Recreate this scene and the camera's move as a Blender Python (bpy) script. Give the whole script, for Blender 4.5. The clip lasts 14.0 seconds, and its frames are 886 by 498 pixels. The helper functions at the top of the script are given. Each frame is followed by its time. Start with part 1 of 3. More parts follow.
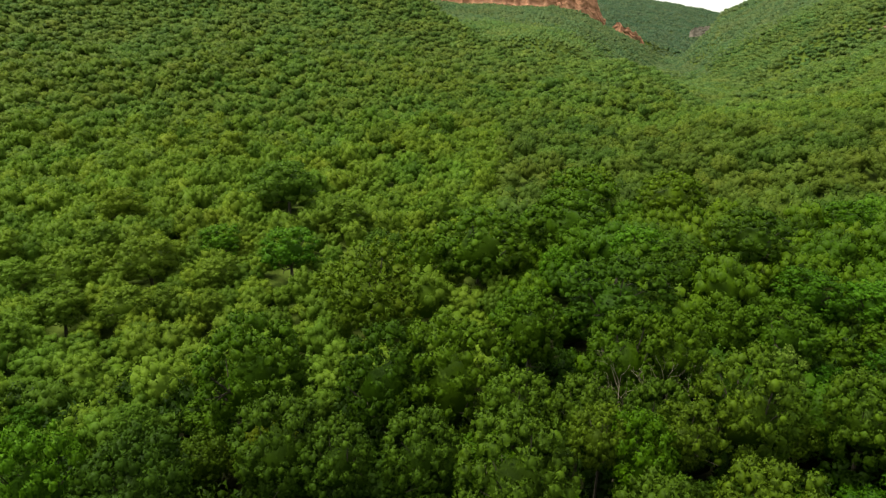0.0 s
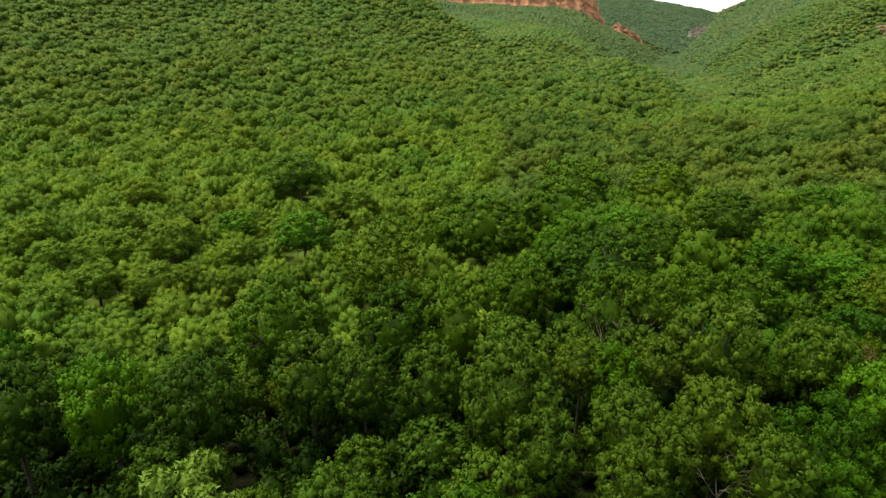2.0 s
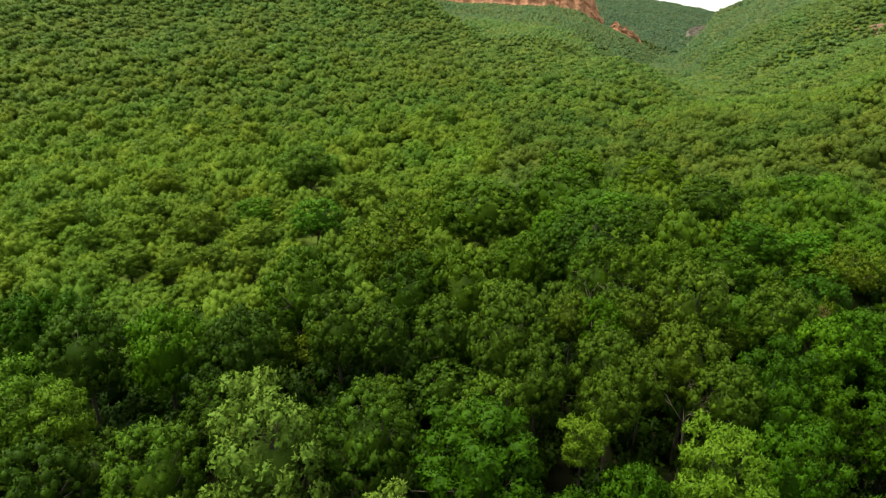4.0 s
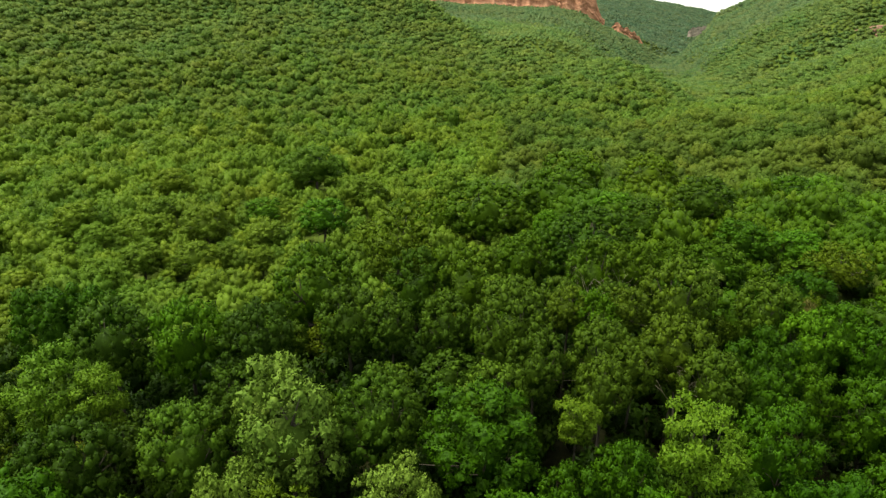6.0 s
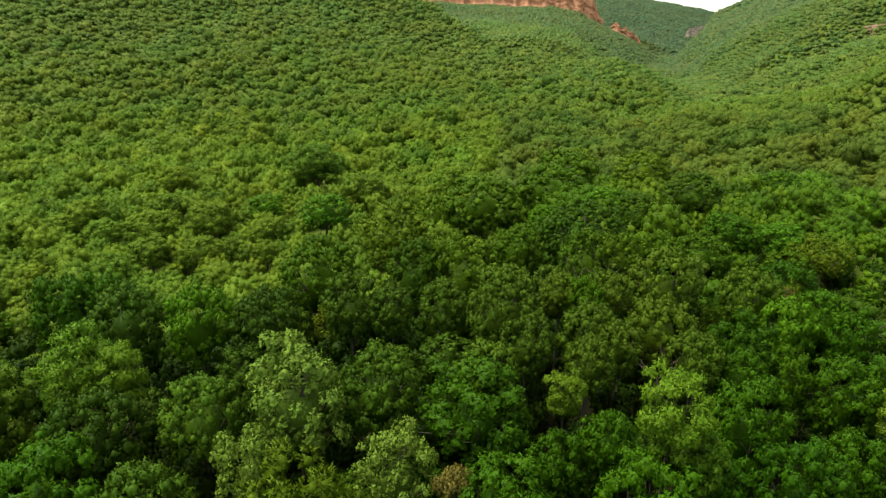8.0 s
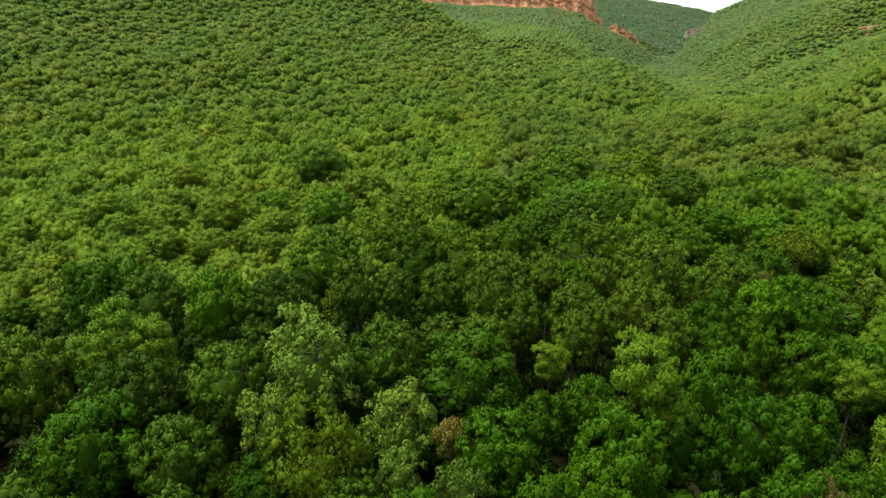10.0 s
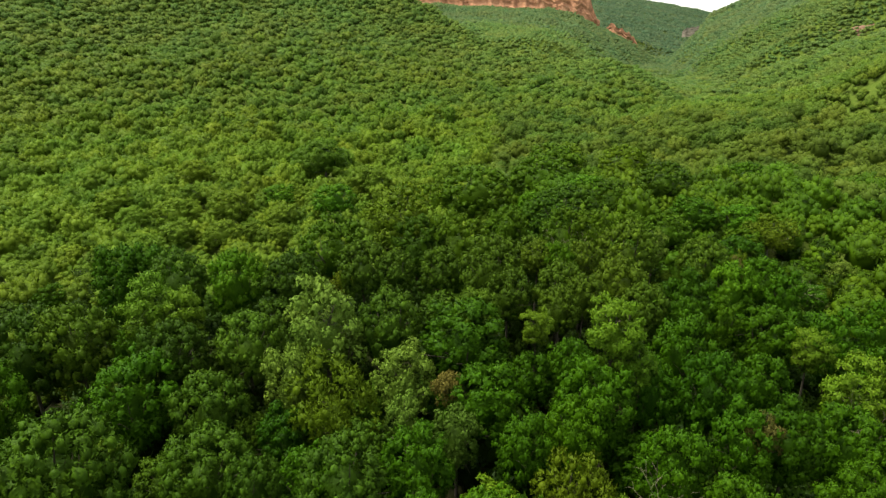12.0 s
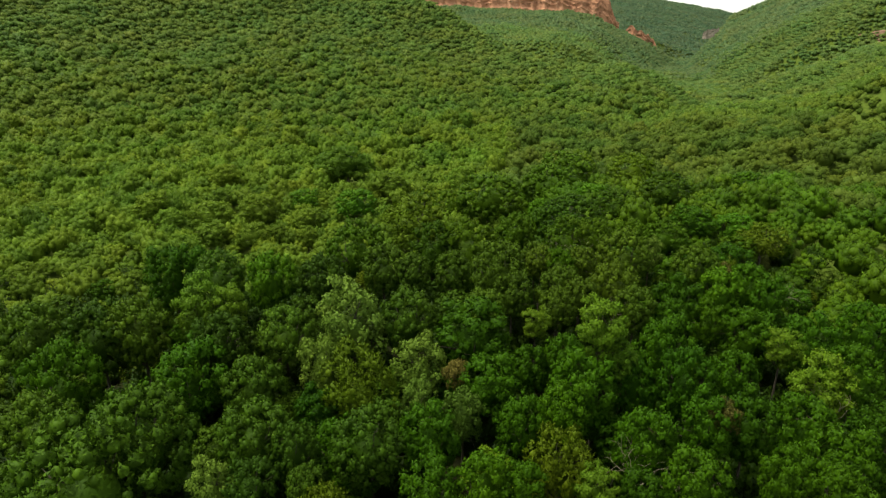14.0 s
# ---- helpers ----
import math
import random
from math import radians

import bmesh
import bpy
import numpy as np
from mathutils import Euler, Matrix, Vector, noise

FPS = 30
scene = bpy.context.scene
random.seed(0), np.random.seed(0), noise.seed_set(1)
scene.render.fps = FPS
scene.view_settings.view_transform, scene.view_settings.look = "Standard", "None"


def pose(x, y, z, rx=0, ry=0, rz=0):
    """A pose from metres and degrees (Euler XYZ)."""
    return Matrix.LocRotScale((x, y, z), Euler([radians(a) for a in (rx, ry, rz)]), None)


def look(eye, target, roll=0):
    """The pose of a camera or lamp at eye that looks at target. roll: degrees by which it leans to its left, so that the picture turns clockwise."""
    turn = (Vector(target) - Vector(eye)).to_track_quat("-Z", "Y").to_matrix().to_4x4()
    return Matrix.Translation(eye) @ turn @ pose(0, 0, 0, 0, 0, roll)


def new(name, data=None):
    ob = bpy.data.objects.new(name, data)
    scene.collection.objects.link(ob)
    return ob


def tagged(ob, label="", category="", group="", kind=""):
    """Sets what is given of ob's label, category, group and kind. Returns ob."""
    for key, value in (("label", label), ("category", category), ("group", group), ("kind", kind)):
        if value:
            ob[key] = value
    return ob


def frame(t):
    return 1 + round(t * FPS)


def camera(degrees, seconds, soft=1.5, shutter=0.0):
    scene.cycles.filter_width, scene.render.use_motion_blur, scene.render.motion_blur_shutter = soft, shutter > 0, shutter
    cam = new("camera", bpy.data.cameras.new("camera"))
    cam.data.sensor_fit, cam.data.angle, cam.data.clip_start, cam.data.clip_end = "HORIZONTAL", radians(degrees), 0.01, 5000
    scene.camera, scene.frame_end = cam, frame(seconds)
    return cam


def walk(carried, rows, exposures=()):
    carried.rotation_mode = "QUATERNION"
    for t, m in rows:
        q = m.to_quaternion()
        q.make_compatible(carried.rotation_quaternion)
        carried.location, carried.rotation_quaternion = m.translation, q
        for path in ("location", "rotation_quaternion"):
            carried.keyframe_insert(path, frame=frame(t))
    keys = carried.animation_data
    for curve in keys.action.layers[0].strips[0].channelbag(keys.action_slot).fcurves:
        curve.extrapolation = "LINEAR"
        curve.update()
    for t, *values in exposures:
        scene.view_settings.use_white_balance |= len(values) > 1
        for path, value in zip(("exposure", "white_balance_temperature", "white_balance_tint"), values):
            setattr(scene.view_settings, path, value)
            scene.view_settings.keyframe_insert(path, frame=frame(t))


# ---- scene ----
cam = camera(73.1, 14.0, soft=1.3)
METRES, EYE, TILT, LEAN, TURN = 50.0, 38.0, -20.0, 0.0, 0.0
ROWS = [
    (0.0, 0.0, 0.0, 0.0, 0.0, 0.0, -0.0),
    (0.5, -0.0021, -0.0423, -0.0165, -0.02, -0.01, -0.01),
    (1.0, -0.0048, -0.0855, -0.0338, -0.01, -0.01, -0.01),
    (1.5, -0.0082, -0.1295, -0.0516, -0.01, -0.0, -0.02),
    (2.0, -0.0129, -0.1746, -0.07, 0.0, 0.0, -0.04),
    (2.5, -0.018, -0.2192, -0.0889, 0.03, -0.0, -0.05),
    (3.0, -0.0227, -0.2654, -0.1063, 0.0, -0.02, -0.03),
    (3.5, -0.0282, -0.3118, -0.1228, -0.05, -0.07, -0.03),
    (6.0, -0.0397, -0.4244, -0.1428, 0.11, -0.04, -0.06),
    (6.5, -0.0396, -0.4391, -0.1467, 0.1, -0.05, -0.02),
    (7.0, -0.0386, -0.456, -0.1514, 0.09, -0.03, 0.01),
    (7.5, -0.0368, -0.4767, -0.1592, 0.08, -0.03, 0.02),
    (8.0, -0.0348, -0.5011, -0.1678, 0.07, -0.03, 0.04),
    (10.5, -0.0314, -0.6556, -0.213, 0.07, 0.03, 0.08),
    (11.0, -0.0309, -0.6907, -0.2249, 0.05, 0.04, 0.12),
    (11.5, -0.0291, -0.728, -0.2385, 0.02, 0.04, 0.17),
    (12.0, -0.0272, -0.7686, -0.2484, 0.05, 0.02, 0.17),
    (12.5, -0.0244, -0.8153, -0.2463, 0.46, 0.0, 0.03),
    (13.0, -0.0209, -0.8643, -0.2396, 1.23, -0.01, -0.28),
    (13.5, -0.0166, -0.9123, -0.233, 1.47, 0.01, -0.36),
    (14.0, -0.0129, -0.9549, -0.2353, 1.71, -0.03, -0.47),
]
# the film darkens a little towards its end
EXPOSURES = [(0.0, 1.34, 7000, 3), (3.5, 1.50, 7000, 3), (12.0, 1.62, 7000, 3), (13.5, 1.62, 7000, 3), (14.0, 1.29, 7000, 3)]
walk(cam, [(t, pose(0, 0, EYE, TILT, LEAN, TURN) @ pose(METRES * x, METRES * y, METRES * z, 90 + pitch, roll, yaw)) for t, x, y, z, yaw, pitch, roll in ROWS], EXPOSURES)

# ---- light: a bright overcast sky ----
world = bpy.data.worlds.new("sky")
scene.world = world
world.use_nodes = True
wt = world.node_tree
sky = wt.nodes.new("ShaderNodeTexSky")
sky.sky_type, sky.sun_disc = "NISHITA", False
sky.sun_elevation, sky.sun_rotation = radians(66), radians(-80)
sky.air_density, sky.dust_density, sky.ozone_density = 1.0, 1.0, 1.0
cloud = wt.nodes.new("ShaderNodeHueSaturation")
cloud.inputs["Saturation"].default_value = 0.22
wt.links.new(sky.outputs["Color"], cloud.inputs["Color"])
wt.links.new(cloud.outputs["Color"], wt.nodes["Background"].inputs["Color"])
wt.nodes["Background"].inputs["Strength"].default_value = 0.11
sun = new("sun", bpy.data.lights.new("sun", "SUN"))
sun.data.energy, sun.data.angle, sun.data.color = 2.6, radians(32), (1.0, 0.95, 0.84)
sun.matrix_world = look((-65, 10, 160), (0, 0, 0))


# ---- materials ----
def node_material(name):
    m = bpy.data.materials.new(name)
    m.use_nodes = True
    m.node_tree.nodes.clear()
    return m, m.node_tree.nodes, m.node_tree.links


def mix(nodes, links, fac, a, b):
    n = nodes.new("ShaderNodeMix")
    n.data_type = "RGBA"
    for socket, value in ((n.inputs["Factor"], fac), (n.inputs[6], a), (n.inputs[7], b)):
        if isinstance(value, (int, float)):
            socket.default_value = value
        elif isinstance(value, tuple):
            socket.default_value = (*value, 1)
        else:
            links.new(value, socket)
    return n.outputs[2]


def ramp(nodes, links, value, stops):
    n = nodes.new("ShaderNodeValToRGB")
    while len(n.color_ramp.elements) < len(stops):
        n.color_ramp.elements.new(0.5)
    for e, (p, c) in zip(n.color_ramp.elements, stops):
        e.position, e.color = p, (*c, 1)
    links.new(value, n.inputs["Fac"])
    return n.outputs["Color"]


def noise_tex(nodes, links, scale, detail=4.0, kind="Object"):
    if kind == "World":
        vec = nodes.new("ShaderNodeNewGeometry").outputs["Position"]
    else:
        vec = nodes.new("ShaderNodeTexCoord").outputs[kind]
    n = nodes.new("ShaderNodeTexNoise")
    n.inputs["Scale"].default_value, n.inputs["Detail"].default_value = scale, detail
    links.new(vec, n.inputs["Vector"])
    return n.outputs["Fac"]


def foliage(name, old, mid, young, through_light=0.15, rough=0.55):
    """Leaves: each leaf, each tree and each stretch of the wood takes its own green."""
    m, nodes, links = node_material(name)
    leaf = nodes.new("ShaderNodeNewGeometry").outputs["Random Per Island"]
    col = ramp(nodes, links, leaf, ((0.0, old), (0.55, mid), (1.0, young)))
    tree = nodes.new("ShaderNodeAttribute")
    tree.attribute_name = "tree"
    own = nodes.new("ShaderNodeObjectInfo").outputs["Random"]
    add = nodes.new("ShaderNodeMath")
    links.new(tree.outputs["Fac"], add.inputs[0])
    links.new(own, add.inputs[1])
    wrap = nodes.new("ShaderNodeMath")
    wrap.operation = "FRACT"
    links.new(add.outputs[0], wrap.inputs[0])
    shade = ramp(nodes, links, wrap.outputs[0], ((0.0, (0.58, 0.66, 0.6)), (0.30, (0.90, 0.95, 0.9)), (0.7, (1.02, 1.0, 0.9)), (0.92, (1.22, 1.12, 0.95)), (1.0, (1.15, 1.2, 1.2))))
    mul = nodes.new("ShaderNodeMix")
    mul.data_type, mul.blend_type = "RGBA", "MULTIPLY"
    mul.inputs["Factor"].default_value = 1.0
    links.new(col, mul.inputs[6])
    links.new(shade, mul.inputs[7])
    col = mul.outputs[2]
    patch = noise_tex(nodes, links, 0.03, 3.0, "World")
    warm = ramp(nodes, links, patch, ((0.36, (0.86, 1.0, 0.9)), (0.64, (1.08, 1.0, 0.85))))
    mul2 = nodes.new("ShaderNodeMix")
    mul2.data_type, mul2.blend_type = "RGBA", "MULTIPLY"
    mul2.inputs["Factor"].default_value = 1.0
    links.new(col, mul2.inputs[6])
    links.new(warm, mul2.inputs[7])
    col = mul2.outputs[2]
    b = nodes.new("ShaderNodeBsdfPrincipled")
    b.inputs["Roughness"].default_value = rough
    b.inputs["Specular IOR Level"].default_value = 0.06
    links.new(col, b.inputs["Base Color"])
    tr = nodes.new("ShaderNodeBsdfTranslucent")
    links.new(col, tr.inputs["Color"])
    ms = nodes.new("ShaderNodeMixShader")
    ms.inputs["Fac"].default_value = through_light
    links.new(b.outputs[0], ms.inputs[1])
    links.new(tr.outputs[0], ms.inputs[2])
    links.new(ms.outputs[0], nodes.new("ShaderNodeOutputMaterial").inputs["Surface"])
    return m


def plain_rough(name, stops, scale, bump, rough=0.9, kind="Object"):
    m, nodes, links = node_material(name)
    n = noise_tex(nodes, links, scale, 8.0, kind)
    big = noise_tex(nodes, links, scale * 0.13, 3.0, kind)
    add = nodes.new("ShaderNodeMath")
    add.operation, add.use_clamp = "MULTIPLY_ADD", True
    links.new(n, add.inputs[0])
    add.inputs[1].default_value = 0.55
    half = nodes.new("ShaderNodeMath")
    half.operation = "MULTIPLY"
    links.new(big, half.inputs[0])
    half.inputs[1].default_value = 0.45
    links.new(half.outputs[0], add.inputs[2])
    col = ramp(nodes, links, add.outputs[0], stops)
    b = nodes.new("ShaderNodeBsdfPrincipled")
    b.inputs["Roughness"].default_value = rough
    b.inputs["Specular IOR Level"].default_value = 0.2
    links.new(col, b.inputs["Base Color"])
    bp = nodes.new("ShaderNodeBump")
    bp.inputs["Strength"].default_value, bp.inputs["Distance"].default_value = 0.8, bump
    links.new(n, bp.inputs["Height"])
    links.new(bp.outputs[0], b.inputs["Normal"])
    links.new(b.outputs[0], nodes.new("ShaderNodeOutputMaterial").inputs["Surface"])
    return m


LEAF_DARK = foliage("dark_leaves", (0.030, 0.059, 0.005), (0.040, 0.080, 0.006), (0.058, 0.108, 0.007))
# shrub green taken down to paint the dark gaps between the crowns
LEAF_SHADE = foliage("gap_shade_leaves", (0.010, 0.025, 0.001), (0.014, 0.033, 0.001), (0.021, 0.045, 0.002))
LEAF_DOME = foliage("dome_leaves", (0.035, 0.074, 0.002), (0.045, 0.090, 0.004), (0.059, 0.110, 0.006))
LEAF_MID = foliage("green_leaves", (0.024, 0.064, 0.002), (0.032, 0.083, 0.002), (0.045, 0.107, 0.004))
LEAF_DRY = foliage("dry_leaves", (0.070, 0.062, 0.014), (0.098, 0.085, 0.022), (0.130, 0.112, 0.035))
LEAF_BRIGHT = foliage("fresh_leaves", (0.036, 0.094, 0.004), (0.050, 0.122, 0.005), (0.068, 0.153, 0.007))
LEAF_OLIVE = foliage("olive_leaves", (0.047, 0.074, 0.003), (0.061, 0.094, 0.005), (0.081, 0.117, 0.007))
LEAF_SILVER = foliage("silvery_leaves", (0.068, 0.111, 0.013), (0.096, 0.151, 0.021), (0.143, 0.208, 0.036))
LEAF_LAYER = foliage("pale_leaves", (0.050, 0.103, 0.005), (0.072, 0.133, 0.008), (0.104, 0.173, 0.016))
# hillside, upper and distant greens have the blue of distance haze mixed in
LEAF_HILL_HAZE = foliage("hazed_hillside_leaves", (0.103, 0.159, 0.033), (0.117, 0.180, 0.041), (0.137, 0.205, 0.051), 0.45)
# between the slope greens and the hazed hillside greens
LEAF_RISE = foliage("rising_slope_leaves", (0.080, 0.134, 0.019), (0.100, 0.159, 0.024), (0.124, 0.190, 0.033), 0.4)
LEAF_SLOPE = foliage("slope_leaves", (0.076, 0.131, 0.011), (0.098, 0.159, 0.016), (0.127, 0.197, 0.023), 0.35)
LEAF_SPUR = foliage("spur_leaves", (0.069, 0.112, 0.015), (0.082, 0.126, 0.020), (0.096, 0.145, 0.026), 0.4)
LEAF_UPPER_HAZE = foliage("hazed_upper_leaves", (0.104, 0.163, 0.047), (0.117, 0.180, 0.055), (0.135, 0.203, 0.067), 0.45)
LEAF_FAR_HAZE = foliage("hazed_distant_leaves", (0.088, 0.136, 0.061), (0.101, 0.152, 0.069), (0.117, 0.169, 0.079), 0.45)
# haze and the shade of the gorge are put into this green
LEAF_GORGE_HAZE = foliage("hazed_gorge_leaves", (0.065, 0.106, 0.065), (0.075, 0.119, 0.072), (0.086, 0.134, 0.082), 0.4)
PALE_BARK = plain_rough("weathered_bark", ((0.2, (0.11, 0.095, 0.062)), (0.8, (0.27, 0.235, 0.17))), 3.0, 0.03)
BARK = plain_rough("dull_bark", ((0.2, (0.030, 0.026, 0.019)), (0.8, (0.095, 0.082, 0.060))), 3.0, 0.05)


def ground_material():
    """Fallen leaves under the tall trees of the knoll, their colour taken near black for the shade between crowns;
    olive grass under the scrub of the slopes.
    """
    m, nodes, links = node_material("forest_ground")
    fine, broad = noise_tex(nodes, links, 0.9, 8.0), noise_tex(nodes, links, 0.05, 4.0)
    shaded_litter = ramp(nodes, links, fine, ((0.3, (0.006, 0.008, 0.002)), (0.6, (0.014, 0.016, 0.004)), (0.8, (0.030, 0.028, 0.010))))
    grass = ramp(nodes, links, fine, ((0.25, (0.044, 0.074, 0.009)), (0.5, (0.060, 0.092, 0.012)), (0.8, (0.088, 0.112, 0.020))))
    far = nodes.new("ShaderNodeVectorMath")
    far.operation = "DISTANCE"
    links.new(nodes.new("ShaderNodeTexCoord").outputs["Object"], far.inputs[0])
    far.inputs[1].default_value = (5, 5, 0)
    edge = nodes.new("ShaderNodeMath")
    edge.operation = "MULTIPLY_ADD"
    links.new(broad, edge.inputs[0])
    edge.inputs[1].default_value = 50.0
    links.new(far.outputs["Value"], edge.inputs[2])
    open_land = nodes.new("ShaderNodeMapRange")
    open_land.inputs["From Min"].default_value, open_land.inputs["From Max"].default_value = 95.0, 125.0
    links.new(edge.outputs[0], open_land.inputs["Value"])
    b = nodes.new("ShaderNodeBsdfPrincipled")
    b.inputs["Roughness"].default_value = 0.95
    b.inputs["Specular IOR Level"].default_value = 0.1
    links.new(mix(nodes, links, open_land.outputs[0], shaded_litter, grass), b.inputs["Base Color"])
    bp = nodes.new("ShaderNodeBump")
    bp.inputs["Strength"].default_value, bp.inputs["Distance"].default_value = 0.8, 0.3
    links.new(fine, bp.inputs["Height"])
    links.new(bp.outputs[0], b.inputs["Normal"])
    links.new(b.outputs[0], nodes.new("ShaderNodeOutputMaterial").inputs["Surface"])
    return m


GROUND = ground_material()
ROCK = plain_rough("red_sandstone", ((0.25, (0.18, 0.09, 0.055)), (0.5, (0.40, 0.195, 0.115)), (0.75, (0.52, 0.31, 0.20))), 0.22, 2.5)
LEDGE_ROCK = plain_rough("dull_red_rock", ((0.25, (0.12, 0.075, 0.055)), (0.5, (0.21, 0.12, 0.085)), (0.75, (0.28, 0.18, 0.13))), 0.22, 2.5)
BROWN_ROCK = plain_rough("brown_rock", ((0.25, (0.10, 0.095, 0.075)), (0.5, (0.15, 0.13, 0.105)), (0.75, (0.20, 0.17, 0.14))), 0.22, 2.5)


# ---- the lie of the land ----
def mountain(x, y, crest, front, back, foot):
    """A mountain whose crest runs through (bearing, distance, height) as seen from the knoll, with a front slope, steeper past the foot, and a back slope."""
    c = np.array(crest, float)
    bearing, far = np.degrees(np.arctan2(x, y + 20)), np.hypot(x, y + 20)
    top, dist = np.interp(bearing, c[:, 0], c[:, 2]), np.interp(bearing, c[:, 0], c[:, 1])
    out = np.maximum(np.maximum(c[0, 0] - bearing, bearing - c[-1, 0]), 0)
    gap = far - dist
    return top - 12 * out - np.where(gap < 0, front, back) * (np.sqrt(gap * gap + 400) - 20) - 0.6 * np.maximum(-gap - foot, 0)


def at(azimuth, far, z):
    a = radians(azimuth)
    return (far * math.sin(a), -20 + far * math.cos(a), z)


HILLSIDE = [(-60, 520, 110), (-31.0, 520, 99.6), (-18.8, 510, 97.2), (-9.4, 500, 82.8), (-4.5, 490, 70.5), (-1.2, 480, 58.0), (0.7, 470, 47.6), (3.3, 450, 33.6), (6.0, 435, 25.0), (11.2, 435, 20.6), (15.3, 440, 18.0), (17.8, 450, 11.7), (19.9, 450, 2.8), (21.5, 450, -5.7), (23.5, 450, -14.8), (60, 450, -16)]
CLIFF_HILL = [(-60, 1030, 120), (-14, 1030, 107), (-2.5, 1018, 81), (1, 1018, 77), (4, 1013, 75.5), (7, 1013, 74.5), (9.5, 1018, 72), (12.2, 1028, 62), (13.9, 1038, 48), (15.8, 1044, 32), (17.4, 1052, 13), (18.9, 1058, -9), (20.6, 1060, -40)]
BACK_RIDGE = [(9, 2200, 160), (14, 2200, 155), (17.4, 2200, 132), (20.1, 2200, 113), (22.6, 2200, 92), (24, 2200, 86), (30, 2300, 140)]
RIGHT_HILL = [(19.6, 950, -30), (20.3, 960, -1), (20.7, 975, 12), (22.3, 990, 40), (23.0, 1000, 61), (24.8, 1010, 77), (28.3, 1040, 110), (34, 1080, 155), (46, 1100, 220), (70, 1200, 150)]
RIGHT_SPUR = [(21.5, 460, -14), (24.2, 470, -6.7), (25.9, 490, -1.7), (27.9, 500, 7.4), (31.7, 515, 19.4), (33.4, 520, 29.1), (35.6, 525, 39.2), (44, 530, 68), (60, 530, 74)]


def wobble(x, y, size, seed):
    return (np.sin(x / size + seed) * np.cos(y / (size * 1.13) + 2 * seed) + 0.5 * np.sin((x + y) / (size * 0.47) + 3.1 * seed) + 0.35 * np.cos((x - 0.7 * y) / (size * 0.29) + seed)) / 1.85


def land(x, y):
    x, y = np.asarray(x, float), np.asarray(y, float)
    base = -9 + 0 * x
    base = base + 9.5 * np.exp(-((x + 8) / 42) ** 2 - (np.maximum(y - 25, 0) / 34) ** 2)
    base = base + 8.0 * np.exp(-((x - 32) / 26) ** 2 - ((y - 82) / 32) ** 2)
    base = base + 15 * np.exp(-((x - 135) / 48) ** 2 - ((y - 175) / 60) ** 2) + 13 * np.exp(-((x - 185) / 50) ** 2 - ((y - 265) / 55) ** 2)
    base = base + 9.5 * np.exp(-((x - 72) / 42) ** 2 - ((y - 88) / 40) ** 2) + 6 * np.exp(-((x - 118) / 42) ** 2 - ((y - 262) / 52) ** 2)
    base = base + 3.5 * np.exp(-((x + 70) / 70) ** 2 - ((y - 155) / 55) ** 2) + 3 * np.exp(-((x + 130) / 60) ** 2 - ((y - 215) / 50) ** 2)
    bearing, away = np.degrees(np.arctan2(x, y + 20)), np.hypot(x, y + 20)
    c = np.array(HILLSIDE, float)
    top, crest = np.interp(bearing, c[:, 0], c[:, 2]), np.interp(bearing, c[:, 0], c[:, 1])
    rise = np.clip((away - 185) / (crest - 185), 0, 3)
    hill = -8 + (top + 8) * np.minimum(rise, 1.0) ** 2.05 - 0.45 * np.maximum(away - crest, 0)
    far = np.maximum.reduce([mountain(x, y, CLIFF_HILL, 0.14, 0.3, 330), mountain(x, y, BACK_RIDGE, 0.115, 0.3, 1000), mountain(x, y, RIGHT_HILL, 0.22, 0.3, 420), mountain(x, y, RIGHT_SPUR, 0.12, 0.3, 200)])
    z = np.logaddexp(np.logaddexp(base / 4, hill / 4), far / 4) * 4 - 4 * math.log(2) * np.exp(-np.abs(base - hill) / 8)
    away = np.clip((np.hypot(x, y + 20) - 150) / 300, 0, 1)
    return z + away * (5 * wobble(x, y, 61, 1.7) + 2 * wobble(x, y, 23, 0.4)) + 0.6 * wobble(x, y, 11, 2.2)


def mesh_object(name, verts, faces, material, smooth=False):
    me = bpy.data.meshes.new(name)
    fill_mesh(me, verts, faces)
    me.materials.append(material)
    if smooth:
        me.shade_smooth()
    return new(name, me)


def fill_mesh(me, verts, faces):
    """faces: an array of triangles or of quads, or a list of both."""
    groups = faces if isinstance(faces, list) else [faces]
    loops = np.concatenate([np.asarray(f, np.int32).ravel() for f in groups])
    sizes = np.concatenate([np.full(len(f), np.shape(f)[1], np.int32) for f in groups])
    me.vertices.add(len(verts))
    me.vertices.foreach_set("co", np.asarray(verts, np.float32).ravel())
    me.loops.add(len(loops))
    me.loops.foreach_set("vertex_index", loops)
    me.polygons.add(len(sizes))
    me.polygons.foreach_set("loop_start", np.concatenate([[0], np.cumsum(sizes)[:-1]]).astype(np.int32))
    me.polygons.foreach_set("loop_total", sizes)
    me.update(calc_edges=True)


def tree_values(me, values):
    a = me.attributes.new("tree", "FLOAT", "POINT")
    a.data.foreach_set("value", np.asarray(values, np.float32))


